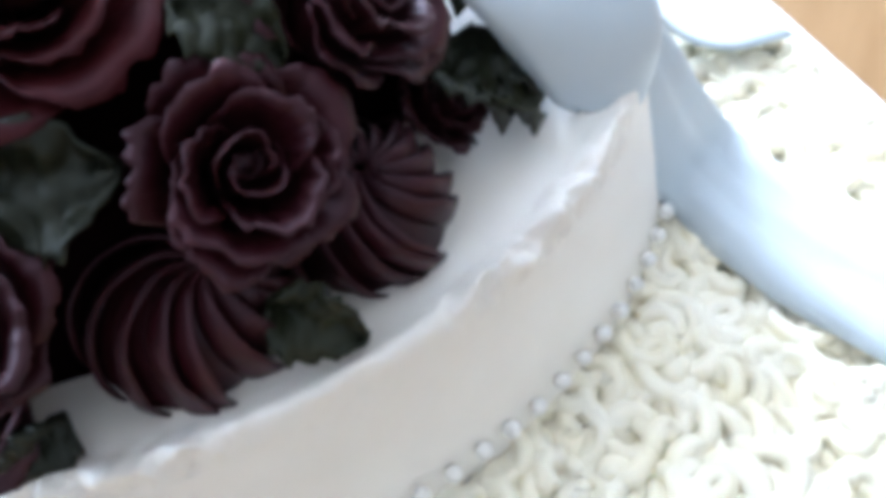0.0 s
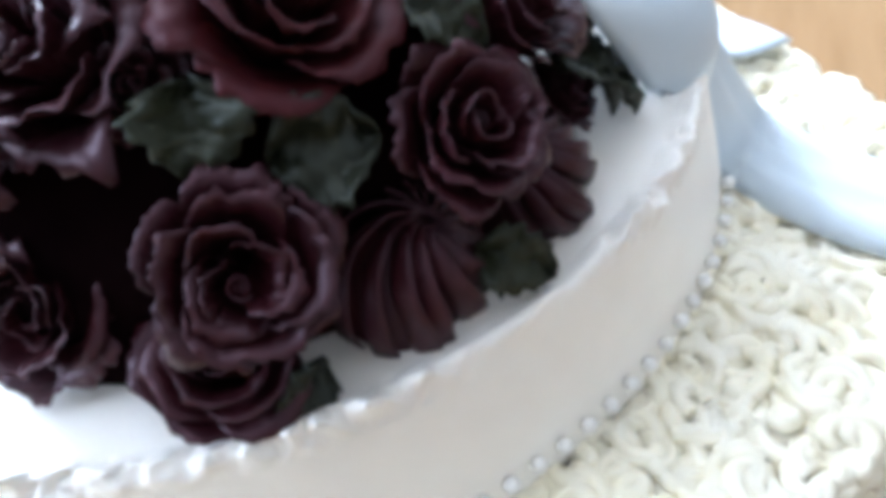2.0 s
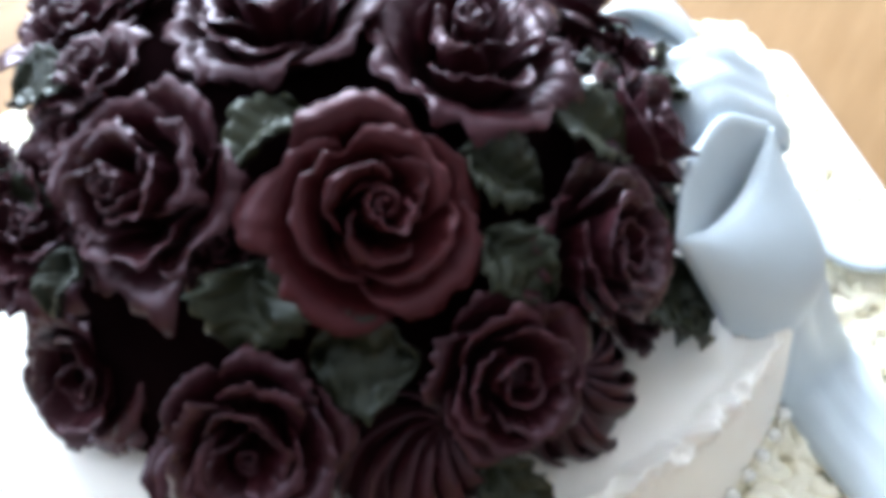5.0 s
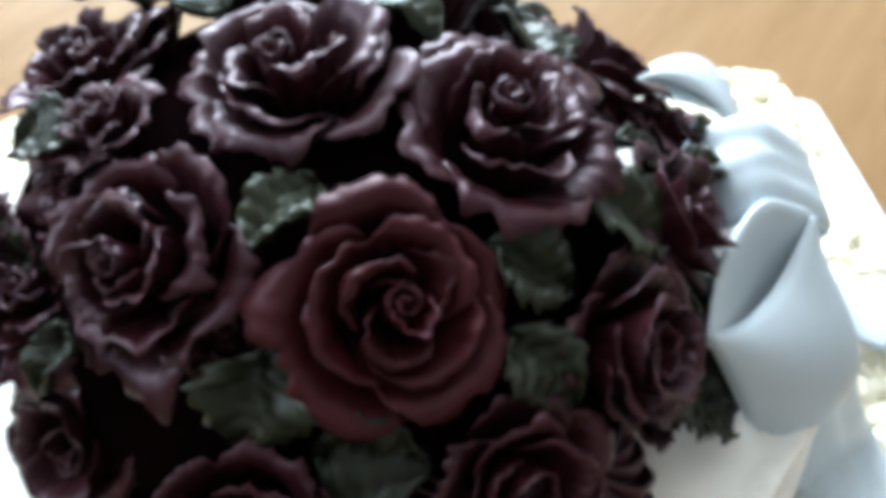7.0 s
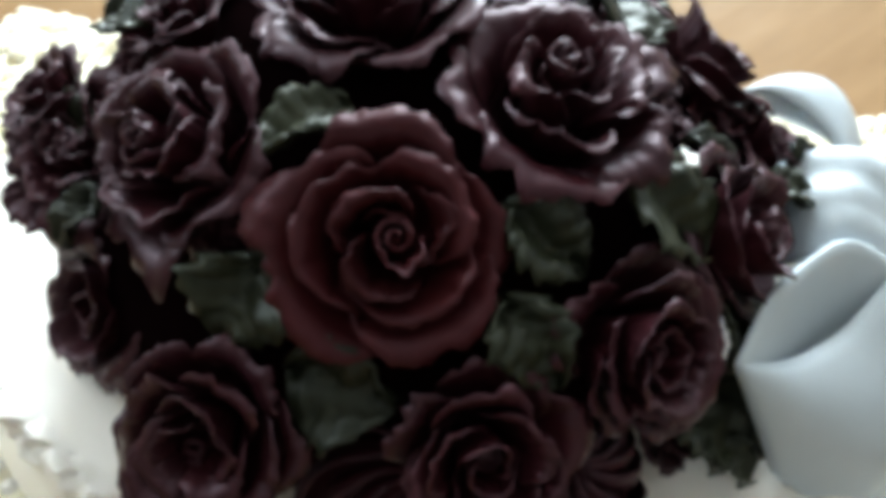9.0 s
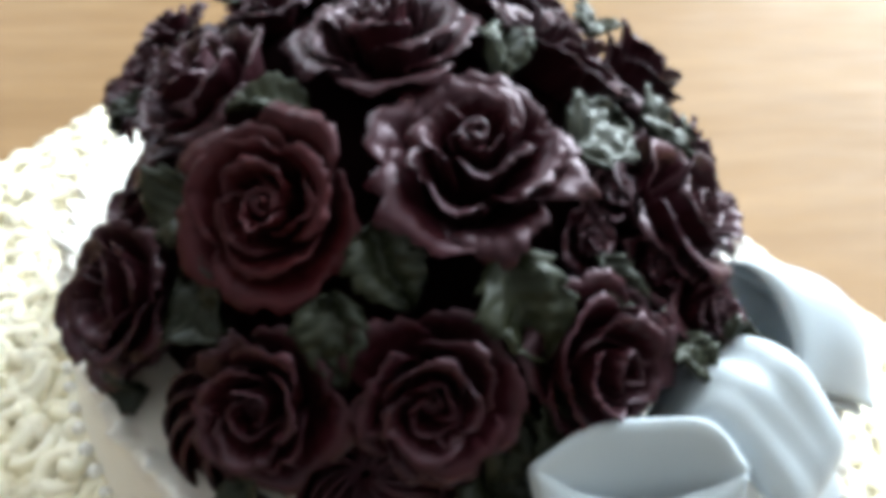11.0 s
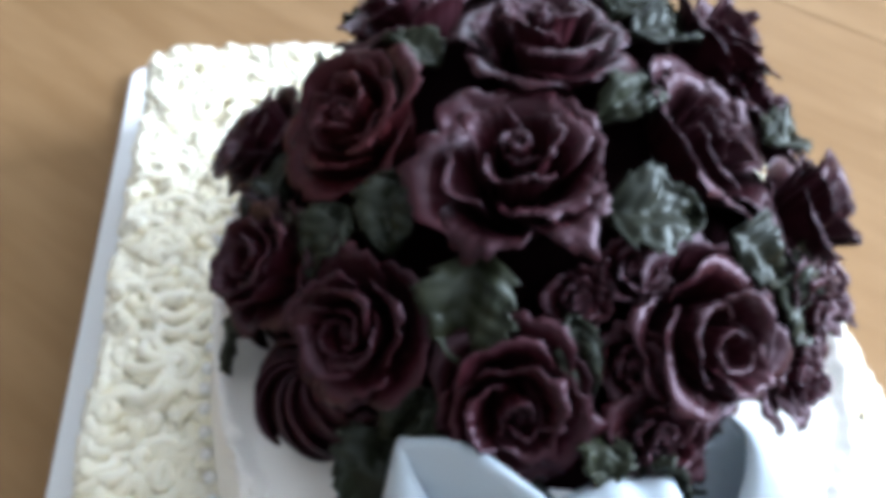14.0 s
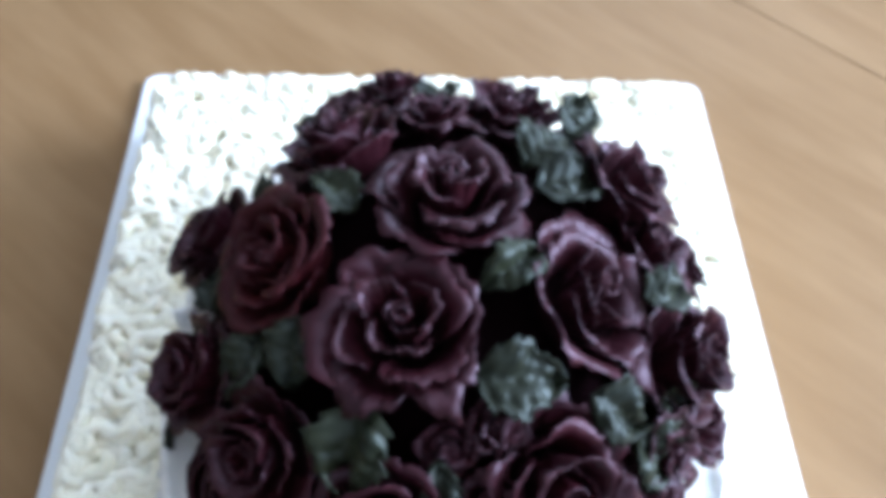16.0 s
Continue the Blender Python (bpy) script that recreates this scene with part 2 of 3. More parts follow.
def rounded_plate(bm, xr, yr, z0, z1, r, seg=6, bevel=0.001):
    pts = []
    for cx, cy, a0 in ((xr[1] - r, yr[1] - r, 0), (xr[0] + r, yr[1] - r, 90), (xr[0] + r, yr[0] + r, 180), (xr[1] - r, yr[0] + r, 270)):
        for k in range(seg + 1):
            a = radians(a0 + 90 * k / seg)
            pts.append((cx + r * math.cos(a), cy + r * math.sin(a)))
    f = bm.faces.new([bm.verts.new((x, y, z0)) for x, y in pts])
    ex = bmesh.ops.extrude_face_region(bm, geom=[f])
    top = [g for g in ex["geom"] if isinstance(g, bmesh.types.BMVert)]
    for v in top:
        v.co.z = z1
    bm.normal_update()
    bmesh.ops.recalc_face_normals(bm, faces=bm.faces[:])
    if bevel:
        es = [e for e in bm.edges if abs(e.verts[0].co.z - z1) < 1e-6 and abs(e.verts[1].co.z - z1) < 1e-6]
        bmesh.ops.bevel(bm, geom=es, offset=bevel, segments=3, affect="EDGES", profile=0.5)
    return bm


bm = bmesh.new()
rounded_plate(bm, BX, BY, TOP, TOP + BOARD_T, 0.008)
tagged(part("cake_board", bm, BOARD, smooth=False), "white paper-covered rectangular cake board on the table", "cake board")

# oval tier: centre and half axes at foot and rim
TIER_C, TIER_A, TIER_B, TIER_H = (0.0, -0.007), 0.0975, 0.130, 0.050


def sheet_cake():
    cake = tagged(new("sheet_cake"), "rectangular sheet cake covered in piped cream squiggles", "cake")
    cake.location = (0, 0, TOP + BOARD_T)
    base = TOP + BOARD_T
    bm = bmesh.new()
    rounded_plate(bm, CX, CY, 0, -0.0026 - base, 0.012, bevel=0.005)
    part("cake_body", bm, PIPING, cake, "cream buttercream slab")
    # squiggles: strands that curl as they wander over the top and down the sides
    rng = random.Random(7)
    verts, faces = [], []

    def tube(path, r):
        k0, n, last = len(verts), 7, None
        for i, p in enumerate(path):
            d = (path[min(i + 1, len(path) - 1)] - path[max(i - 1, 0)]).normalized()
            side = d.cross(Vector((0.13, 0.2, 1))).normalized()
            up = side.cross(d)
            rr = r * (0.55 if i in (0, len(path) - 1) else 1.0) * (1 + 0.14 * noise.noise(p * 180))
            for k in range(n):
                a = 2 * math.pi * k / n
                verts.append(p + side * (rr * math.cos(a)) + up * (rr * math.sin(a)))
            if i:
                b = k0 + (i - 1) * n
                for k in range(n):
                    faces.append((b + k, b + (k + 1) % n, b + n + (k + 1) % n, b + n + k))
        faces.append(tuple(range(k0, k0 + n))[::-1])
        faces.append(tuple(range(len(verts) - n, len(verts))))

    def inside_tier(x, y, k=0.955):
        return ((x - TIER_C[0]) / (TIER_A * k)) ** 2 + ((y - TIER_C[1]) / (TIER_B * k)) ** 2 < 1

    def over(x, y, lift):
        """A point of the flattened skin of the cake: past the rim it bends down the side."""
        z = lift
        px, py = x, y
        for axis, (lo, hi) in ((0, CX), (1, CY)):
            c = px if axis == 0 else py
            for lim, sgn in ((lo, -1), (hi, 1)):
                past = (c - lim) * sgn
                if past > 0:
                    a = min(past / 0.006, math.pi / 2)
                    c = lim + sgn * (0.003 * math.sin(a) + lift * 0.6 * (a / 1.57))
                    z -= 0.0035 * (1 - math.cos(a)) + max(past - 0.0094, 0)
            if axis == 0:
                px = c
            else:
                py = c
        return Vector((px, py, z - base))

    step = 0.0036
    y = CY[0] - 0.040
    flip = False
    while y < CY[1] + 0.040:
        x, ang, path = CX[0] - 0.040, rng.uniform(0, 6.28), []
        x1 = CX[1] + 0.040
        turn = rng.choice((-1, 1))
        rad, want = 0.0030, 0.0030
        left = rng.uniform(4, 14)
        while x < x1:
            dth = 0.30
            ang += dth * turn
            left -= dth
            if left < 0:
                turn, left = -turn, rng.uniform(3, 15)
                want = rng.uniform(0.0018, 0.0044)
            rad += (want - rad) * 0.15
            adv = 0.00042 * (1 + 0.6 * noise.noise(Vector((x * 60, y * 60, 3))))
            x += adv
            qx = x + rad * math.cos(ang) + 0.003 * noise.noise(Vector((x * 45, y * 45, 0)))
            qy = y + rad * math.sin(ang) + 0.005 * noise.noise(Vector((x * 40, y * 40, 9)))
            corner = (qx < CX[0] or qx > CX[1]) and (qy < CY[0] or qy > CY[1])
            if corner or inside_tier(qx, qy):
                if len(path) > 6:
                    tube(path, 0.0026)
                path = []
                continue
            lift = -0.0018 + 0.0020 * math.sin(ang * 0.37 + x * 300) + 0.0026 * noise.noise(Vector((x * 90, y * 90, 5)))
            path.append(over(qx, qy, lift))
            if len(path) > 160 and rng.random() < 0.02:
                tube(path, 0.0026)
                path = []
        if len(path) > 6:
            tube(path, 0.0026)
        y += step
    me = bpy.data.meshes.new("piping")
    me.from_pydata([tuple(v) for v in verts], [], faces)
    me.materials.append(PIPING)
    me.polygons.foreach_set("use_smooth", [True] * len(me.polygons))
    ob = tagged(new("piping", me), "curled cream buttercream squiggles", kind="stuff")
    ob.parent = cake


sheet_cake()


# ---- the oval tier ----
def oval_tier():
    tier = tagged(new("oval_tier"), "smooth ivory buttercream oval tier with a ragged rim", "cake tier")
    side = [(1.0, -0.004), (1.0, 0.004), (0.988, 0.013), (0.968, 0.024), (0.950, 0.033), (0.938, 0.040), (0.932, 0.0440)]
    rim = [(0.932, 0.0440), (0.9305, 0.0455), (0.930, 0.0468), (0.9285, 0.0480), (0.926, 0.0492), (0.922, 0.0502), (0.916, 0.0509), (0.909, 0.0512), (0.901, 0.0511), (0.892, 0.0506), (0.882, 0.0501), (0.872, 0.0497), (0.862, 0.0495)]
    top = [(0.862, 0.0495), (0.84, 0.0493), (0.815, 0.0492), (0.78, 0.0492), (0.74, 0.0492), (0.69, 0.0492), (0.62, 0.0492), (0.5, 0.0492), (0.3, 0.0492), (0.02, 0.0492)]
    nu = 760
    for name, prof in (("side", side), ("rim", rim), ("top", top)):
        bm = bmesh.new()
        vs = []
        for i in range(nu):
            a = 2 * math.pi * i / nu
            row = []
            for k, z in prof:
                p = Vector((TIER_A * k * math.cos(a), TIER_B * k * math.sin(a), z))
                d = p * 75
                rough = max(0, 1 - abs(k - 0.905) / 0.043) if name == "rim" and z > 0.0441 else 0
                lump = 0.9 * abs(noise.noise(d * 1.7)) + 0.8 * noise.noise(d * 3.6) + 0.45 * noise.noise(d * 8)
                patch = max(0.12, 0.42 + 1.2 * noise.noise(d * 0.30))
                kk = k + rough * 0.052 * (lump - 0.2) * patch + 0.006 * noise.noise(d * 0.45)
                zz = z + rough * 0.0062 * (lump - 0.05) * patch + 0.0006 * noise.noise(d * 0.8) * (z > 0.04)
                row.append(bm.verts.new((TIER_C[0] + TIER_A * kk * math.cos(a), TIER_C[1] + TIER_B * kk * math.sin(a), zz)))
            vs.append(row)
        for i in range(nu):
            k = (i + 1) % nu
            for j in range(len(prof) - 1):
                bm.faces.new((vs[i][j], vs[k][j], vs[k][j + 1], vs[i][j + 1]))
        if name == "top":
            bm.faces.new([r[-1] for r in vs])
        part(name, bm, ICING, tier, "ragged buttercream ridge" if name == "rim" else "")


oval_tier()


def pearls():
    border = tagged(new("pearl_border"), "string of white sugar pearls round the tier's foot", "pearl border")
    border.location = (TIER_C[0], TIER_C[1], 0.0)
    bm = bmesh.new()
    bmesh.ops.create_uvsphere(bm, u_segments=12, v_segments=8, radius=0.0020)
    me = mesh_of("pearl", bm, PEARL)
    rng = random.Random(3)
    s, a = 0.0, 0.0
    while a < 2 * math.pi:
        ob = new("pearl", me)
        ob.parent = border
        ob.location = (TIER_A * 1.012 * math.cos(a), TIER_B * 1.009 * math.sin(a), 0.0098 + rng.uniform(-0.0006, 0.0006))
        sc = rng.uniform(0.9, 1.08)
        ob.scale = (sc, sc, sc)
        a += 0.0077 / math.hypot(TIER_A * math.sin(a), TIER_B * math.cos(a))


pearls()

# ---- the dome under the flowers, near-black to stand for the shade in their gaps ----
DOME_C, DOME_R = Vector((0.0006, 0.0054, 0.052)), Vector((0.0864, 0.0953, 0.0829))


def dome_normal(p):
    q = Vector(p) - DOME_C
    return Vector((q.x / DOME_R.x ** 2, q.y / DOME_R.y ** 2, q.z / DOME_R.z ** 2)).normalized()


bm = bmesh.new()


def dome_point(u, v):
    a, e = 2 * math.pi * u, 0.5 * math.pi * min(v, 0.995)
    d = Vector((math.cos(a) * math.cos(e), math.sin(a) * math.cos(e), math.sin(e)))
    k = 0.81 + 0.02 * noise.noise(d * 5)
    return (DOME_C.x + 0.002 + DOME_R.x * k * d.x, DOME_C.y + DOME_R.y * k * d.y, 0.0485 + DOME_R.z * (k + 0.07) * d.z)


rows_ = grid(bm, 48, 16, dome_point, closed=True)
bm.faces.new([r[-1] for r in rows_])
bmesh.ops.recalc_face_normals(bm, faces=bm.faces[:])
tagged(part("cake_dome", bm, GAP_SHADE), "dome beneath the sugar flowers, coloured near-black as the shade in their gaps", "cake dome")


# ---- roses ----
# heart height, then the rings from the heart outwards: petals, foot radius, rim radius, rim height, half width in degrees, curl of the rim
RINGS = {
    "open": (0.36, ((2, 0.07, 0.18, 0.34, 110, 0.00), (3, 0.13, 0.40, 0.36, 80, 0.04), (3, 0.20, 0.66, 0.30, 74, 0.08), (5, 0.28, 0.94, 0.14, 55, 0.12))),
    "tall": (0.54, ((2, 0.07, 0.17, 0.54, 110, 0.00), (3, 0.13, 0.42, 0.54, 82, 0.06), (3, 0.20, 0.74, 0.42, 66, 0.09), (5, 0.26, 0.97, 0.20, 54, 0.09))),
    "cup": (-0.05, ((2, 0.15, 0.25, 0.27, 126, 0.00), (3, 0.20, 0.54, 0.38, 80, 0.06), (3, 0.26, 0.80, 0.26, 68, 0.08), (5, 0.30, 0.98, 0.06, 52, 0.09))),
    "bowl": (-0.15, ((2, 0.15, 0.38, 0.14, 88, 0.02), (3, 0.20, 0.54, 0.26, 76, 0.06), (4, 0.26, 0.86, 0.30, 56, 0.08), (5, 0.30, 0.98, 0.10, 48, 0.10))),
    "ruffle": (0.34, ((3, 0.08, 0.24, 0.40, 76, 0.02), (5, 0.16, 0.56, 0.38, 48, 0.06), (7, 0.24, 0.95, 0.14, 38, 0.08))),
}


def petal(R, ring, phi, rng, frill, aside):
    n, rb, rt, zt, aw, curl = ring
    aw = radians(aw) * rng.uniform(0.80, 1.16)
    rt, zt = rt * (rng.uniform(0.93, 1.04) if rt > 0.9 else rng.uniform(0.88, 1.07)), zt + rng.uniform(-0.11, 0.09)
    lean, curl, lap = rng.uniform(-0.14, 0.14), curl * rng.uniform(0.3, 1.8), rng.uniform(0.06, 0.14)
    belly = rng.uniform(0.00, 0.05)
    point, at = rng.uniform(0.0, 0.06), rng.uniform(-0.45, 0.45)
    seed = Vector((rng.uniform(0, 50), rng.uniform(0, 50), 0))
    zb = -0.85

    def f(u, v):
        s = 2 * u - 1
        w = 0.36 + 0.64 * math.sin(min(v * 1.25, 1) * math.pi / 2)
        a = phi + aw * s * w
        edge = 1 + frill * (0.09 * noise.noise(Vector((s * 1.8, 7, 0)) + seed) + 0.046 * noise.noise(Vector((s * 6.5, 3, 0)) + seed) + 0.022 * noise.noise(Vector((s * 14, 5, 0)) + seed))
        edge += point * math.exp(-((s - at) / 0.28) ** 2)
        top = max(v * (1 - 0.30 * abs(s) ** 3.0) * edge, 0)
        r = rb + (rt - rb) * top ** 1.05 + lap * s * (0.3 + 0.7 * v)
        r += frill * v ** 3 * (0.10 * noise.noise(Vector((s * 2.2, 1, 2)) + seed) + 0.045 * noise.noise(Vector((s * 6.5, v, 6)) + seed))
        r += belly * math.sin(math.pi * min(v, 1)) * math.cos(s * 1.5)
        z = zb + (zt - zb) * (1 - (1 - min(top, 1)) ** 1.15) + lean * s * v
        k = max(0.0, (top - 0.74) / 0.26)
        fold = curl * (1 + 0.7 * noise.noise(Vector((s * 1.6, 9, 4)) + seed))
        r += fold * k * k
        z -= 0.9 * fold * k ** 2.6
        z += frill * v * v * (0.040 * noise.noise(Vector((s * 2.4, 4, v)) + seed) + 0.018 * noise.noise(Vector((s * 8.0, 1, v)) + seed))
        return Vector((r * math.cos(a), r * math.sin(a), z)) * R + aside * (0.3 + 0.7 * v)

    return sheet(bmesh.new(), 41, 13, f, lambda u, v: 0.0012 - 0.0007 * v)


def bud_heart(R, rng, h, aside):
    """The rolled middle: one petal wound round a small cone."""
    bm = bmesh.new()

    def f(u, v):
        a = u * 2 * math.pi * 1.5
        r = (0.03 + 0.12 * u) * (0.70 + 0.40 * v * v)
        z = -0.5 + (h - 0.06 * u + 0.5 + 0.025 * math.sin(a * 2.3)) * v
        return Vector((r * math.cos(a), r * math.sin(a), z)) * R

    sheet(bm, 48, 8, f, 0.0010)
    bmesh.ops.translate(bm, verts=bm.verts[:], vec=aside)
    grid(bm, 12, 7, lambda u, v: aside + Vector((0.075 * math.cos(6.28319 * u) * math.cos(v * 1.5) ** 0.6, 0.075 * math.sin(6.28319 * u) * math.cos(v * 1.5) ** 0.6, -0.1 + (h + 0.06) * math.sin(v * 1.5))) * R, closed=True)
    return bm


def fin(R, phi, rng):
    """One ridge of a piped rosette: a thin blade that winds from the middle down to the foot."""
    bow_, tall, wave = rng.uniform(0.75, 1.25), rng.uniform(0.8, 1.2), rng.uniform(0, 40)

    def f(u, v):
        e = u * 1.66
        r0 = 0.06 + 0.84 * math.sin(e)
        z0 = 1.0 * math.cos(e)
        k = 1 + 0.25 * v * tall * math.sin(math.pi * min(u * 0.93 + 0.08, 1)) ** 0.7 * (1 + 0.25 * noise.noise(Vector((u * 6, wave, 1))))
        a = phi + 1.35 * bow_ * u + 0.34 * v + 0.05 * noise.noise(Vector((u * 5, wave, 3)))
        return Vector((r0 * k * math.cos(a), r0 * k * math.sin(a), -0.62 + z0 * (1 + (k - 1) * 0.8))) * R

    return sheet(bmesh.new(), 19, 5, f, lambda u, v: 0.0018 - 0.0009 * v)


def mound(R):
    bm = bmesh.new()
    grid(bm, 24, 9, lambda u, v: Vector((0.88 * math.cos(6.28319 * u) * math.cos(v * 1.5), 0.88 * math.sin(6.28319 * u) * math.cos(v * 1.5), -0.64 + 1.0 * math.sin(v * 1.55))) * R, closed=True)
    return bm


def rose(place, facing, R, style="open", twist=0.0, seed=1, frill=1.3, label="dark burgundy sugar rose with layered open petals", skin=ROSE, heart=None):
    """place: the middle of the outer petals' rim; facing: the flower's axis, or None for square to the dome; heart: where the rolled middle ends, if it sits aside."""
    rng = random.Random(seed)
    flower = tagged(new("rose"), label, "rose", group="roses on the dome")
    n = Vector(facing).normalized() if facing else dome_normal(place)
    flower.matrix_world = Matrix.Translation(Vector(place)) @ n.to_track_quat("Z", "Y").to_matrix().to_4x4() @ pose(0, 0, 0, 0, 0, twist)
    if style == "swirl":
        part("mound", mound(R), skin, flower)
        for i in range(15):
            part("ridge", fin(R, 2 * math.pi * i / 15 + rng.uniform(-0.08, 0.08), rng), skin, flower)
        return flower
    h, rings = RINGS[style]
    aside = flower.matrix_world.inverted() @ Vector(heart) - Vector((0, 0, h * R)) if heart else Vector()
    part("heart", bud_heart(R, rng, h, aside), skin, flower)
    off = 0.0
    for k, ring in enumerate(rings):
        off += rng.uniform(0.5, 1.1)
        for i in range(ring[0]):
            phi = off + 2 * math.pi * i / ring[0] + rng.uniform(-0.12, 0.12)
            part("petal", petal(R, ring, phi, rng, frill, aside * (1 - (k + 0.5) / (len(rings) - 0.5))), skin, flower)
    return flower


SWIRL = "burgundy sugar rosette with swirled ridges"
SMALL = "small ruffled burgundy sugar rose"
# the west side
rose((-0.0480, -0.0045, 0.1137), (-0.62, -0.18, 0.76), 0.0205, "open", 20, seed=51, frill=1.0, skin=ROSE_RED, heart=(-0.0517, -0.0065, 0.1195), label="wine-red sugar rose with broad open petals")
rose((-0.0735, 0.0232, 0.0850), (-0.78, 0.12, 0.62), 0.0164, "bowl", 130, seed=16, heart=(-0.0770, 0.0250, 0.0838), label="burgundy sugar rose with loose bowl-shaped petals")
rose((-0.0722, -0.0252, 0.0885), (-0.70, -0.22, 0.68), 0.0160, "cup", 200, seed=14, heart=(-0.0735, -0.0254, 0.0912), label="burgundy sugar rose with a hollow cupped heart")
rose((-0.0503, -0.0513, 0.0957), (-0.55, -0.52, 0.65), 0.0170, "cup", 10, seed=13, heart=(-0.0522, -0.0529, 0.0970))
rose((-0.0330, 0.0365, 0.1115), (-0.45, 0.45, 0.77), 0.0205, "tall", 40, seed=17, frill=1.3, label="purple-tinged burgundy sugar rose with ragged petals")
rose((-0.0430, 0.0600, 0.0690), (-0.62, 0.55, 0.56), 0.0178, "cup", 0, seed=31)
rose((-0.0695, 0.0330, 0.0620), (-0.45, 0.12, 0.88), 0.0158, "cup", 40, seed=36, frill=0.7)
rose((-0.0670, -0.0100, 0.0620), (-0.25, -0.42, 0.87), 0.0198, "swirl", 0, seed=29, label=SWIRL)
rose((-0.0600, -0.0425, 0.0615), (-0.15, -0.05, 0.98), 0.0174, "swirl", 0, seed=30, label=SWIRL)
# the crown
rose((-0.0139, -0.0296, 0.1186), (-0.14, -0.20, 0.97), 0.0208, "tall", 60, seed=12, heart=(-0.0148, -0.0299, 0.1300))
rose((-0.0015, 0.0085, 0.1245), (-0.02, 0.15, 1.0), 0.0200, "tall", 80, seed=21, heart=(-0.0022, 0.0125, 0.1330), label="burgundy sugar rose with upright loose petals")
rose((0.0185, 0.0500, 0.1130), (0.15, 0.30, 0.94), 0.0175, "ruffle", 0, seed=24, frill=1.5, label="deep red-brown sugar rose with crowded petals")
rose((-0.0180, 0.0700, 0.1060), (-0.15, 0.50, 0.85), 0.0105, "ruffle", 0, seed=25, label=SMALL)
rose((-0.0290, 0.0590, 0.1025), (-0.35, 0.30, 0.89), 0.0168, "ruffle", 0, seed=22, frill=1.6, label="pale-edged ragged burgundy sugar rose")
# the south and east sides
rose((-0.0182, -0.0698, 0.0920), (-0.12, -0.74, 0.66), 0.0174, "cup", 90, seed=48, heart=(-0.0170, -0.0735, 0.0915))
rose((0.0252, -0.0600, 0.0995), (0.30, -0.60, 0.74), 0.0195, "cup", 70, seed=18, heart=(0.0286, -0.0645, 0.0960))
rose((0.0340, -0.0160, 0.1140), (0.60, -0.12, 0.78), 0.0212, "tall", 250, seed=19, heart=(0.0400, -0.0163, 0.1210))
rose((0.0650, -0.0230, 0.0925), (0.64, -0.18, 0.75), 0.0180, "cup", 0, seed=20, heart=(0.0700, -0.0240, 0.0985))
rose((0.0500, 0.0214, 0.1150), (0.62, 0.22, 0.75), 0.0168, "tall", 0, seed=26, frill=1.3)
rose((0.0700, -0.0355, 0.0785), (0.70, -0.25, 0.66), 0.0142, "cup", 0, seed=27, frill=1.4, label=SMALL)
rose((0.0520, -0.0600, 0.0790), (0.55, -0.60, 0.58), 0.0145, "ruffle", 0, seed=28, frill=1.4, label=SMALL)
rose((0.0125, -0.0790, 0.0890), (0.05, -0.60, 0.80), 0.0115, "ruffle", 0, seed=33, label="tiny ruffled burgundy sugar flower")
rose((0.0570, 0.0075, 0.1055), (0.62, 0.08, 0.78), 0.0155, "ruffle", 0, seed=34, frill=1.4, label=SMALL)
rose((-0.0059, 0.0447, 0.1200), None, 0.0105, "ruffle", 0, seed=38, label=SMALL)
rose((-0.0130, 0.0500, 0.1090), None, 0.0125, "ruffle", 0, seed=40, label=SMALL)
rose((0.0030, 0.0540, 0.1080), None, 0.0120, "ruffle", 0, seed=43, label=SMALL)
rose((0.0400, 0.0440, 0.1040), None, 0.0125, "ruffle", 0, seed=44, label=SMALL)
rose((0.0730, 0.0100, 0.0880), None, 0.0100, "ruffle", 0, seed=45, label=SMALL)
rose((-0.0020, -0.0530, 0.1035), None, 0.0075, "ruffle", 0, seed=37, label="tiny ruffled burgundy sugar flower")
rose((0.0100, -0.0490, 0.1080), None, 0.0080, "ruffle", 0, seed=42, label="tiny ruffled burgundy sugar flower")
rose((0.0580, -0.0480, 0.0880), None, 0.0120, "ruffle", 0, seed=41, label=SMALL)
rose((-0.0450, -0.0650, 0.0610), (-0.5, -0.5, 0.7), 0.0110, "ruffle", 0, seed=46, label="tiny ruffled burgundy sugar flower")
rose((0.0085, -0.0655, 0.0960), (0.1, -0.6, 0.8), 0.0085, "ruffle", 0, seed=47, label="tiny ruffled burgundy sugar flower")
rose((-0.0440, 0.0236, 0.1050), None, 0.0095, "ruffle", 0, seed=39, label=SMALL)


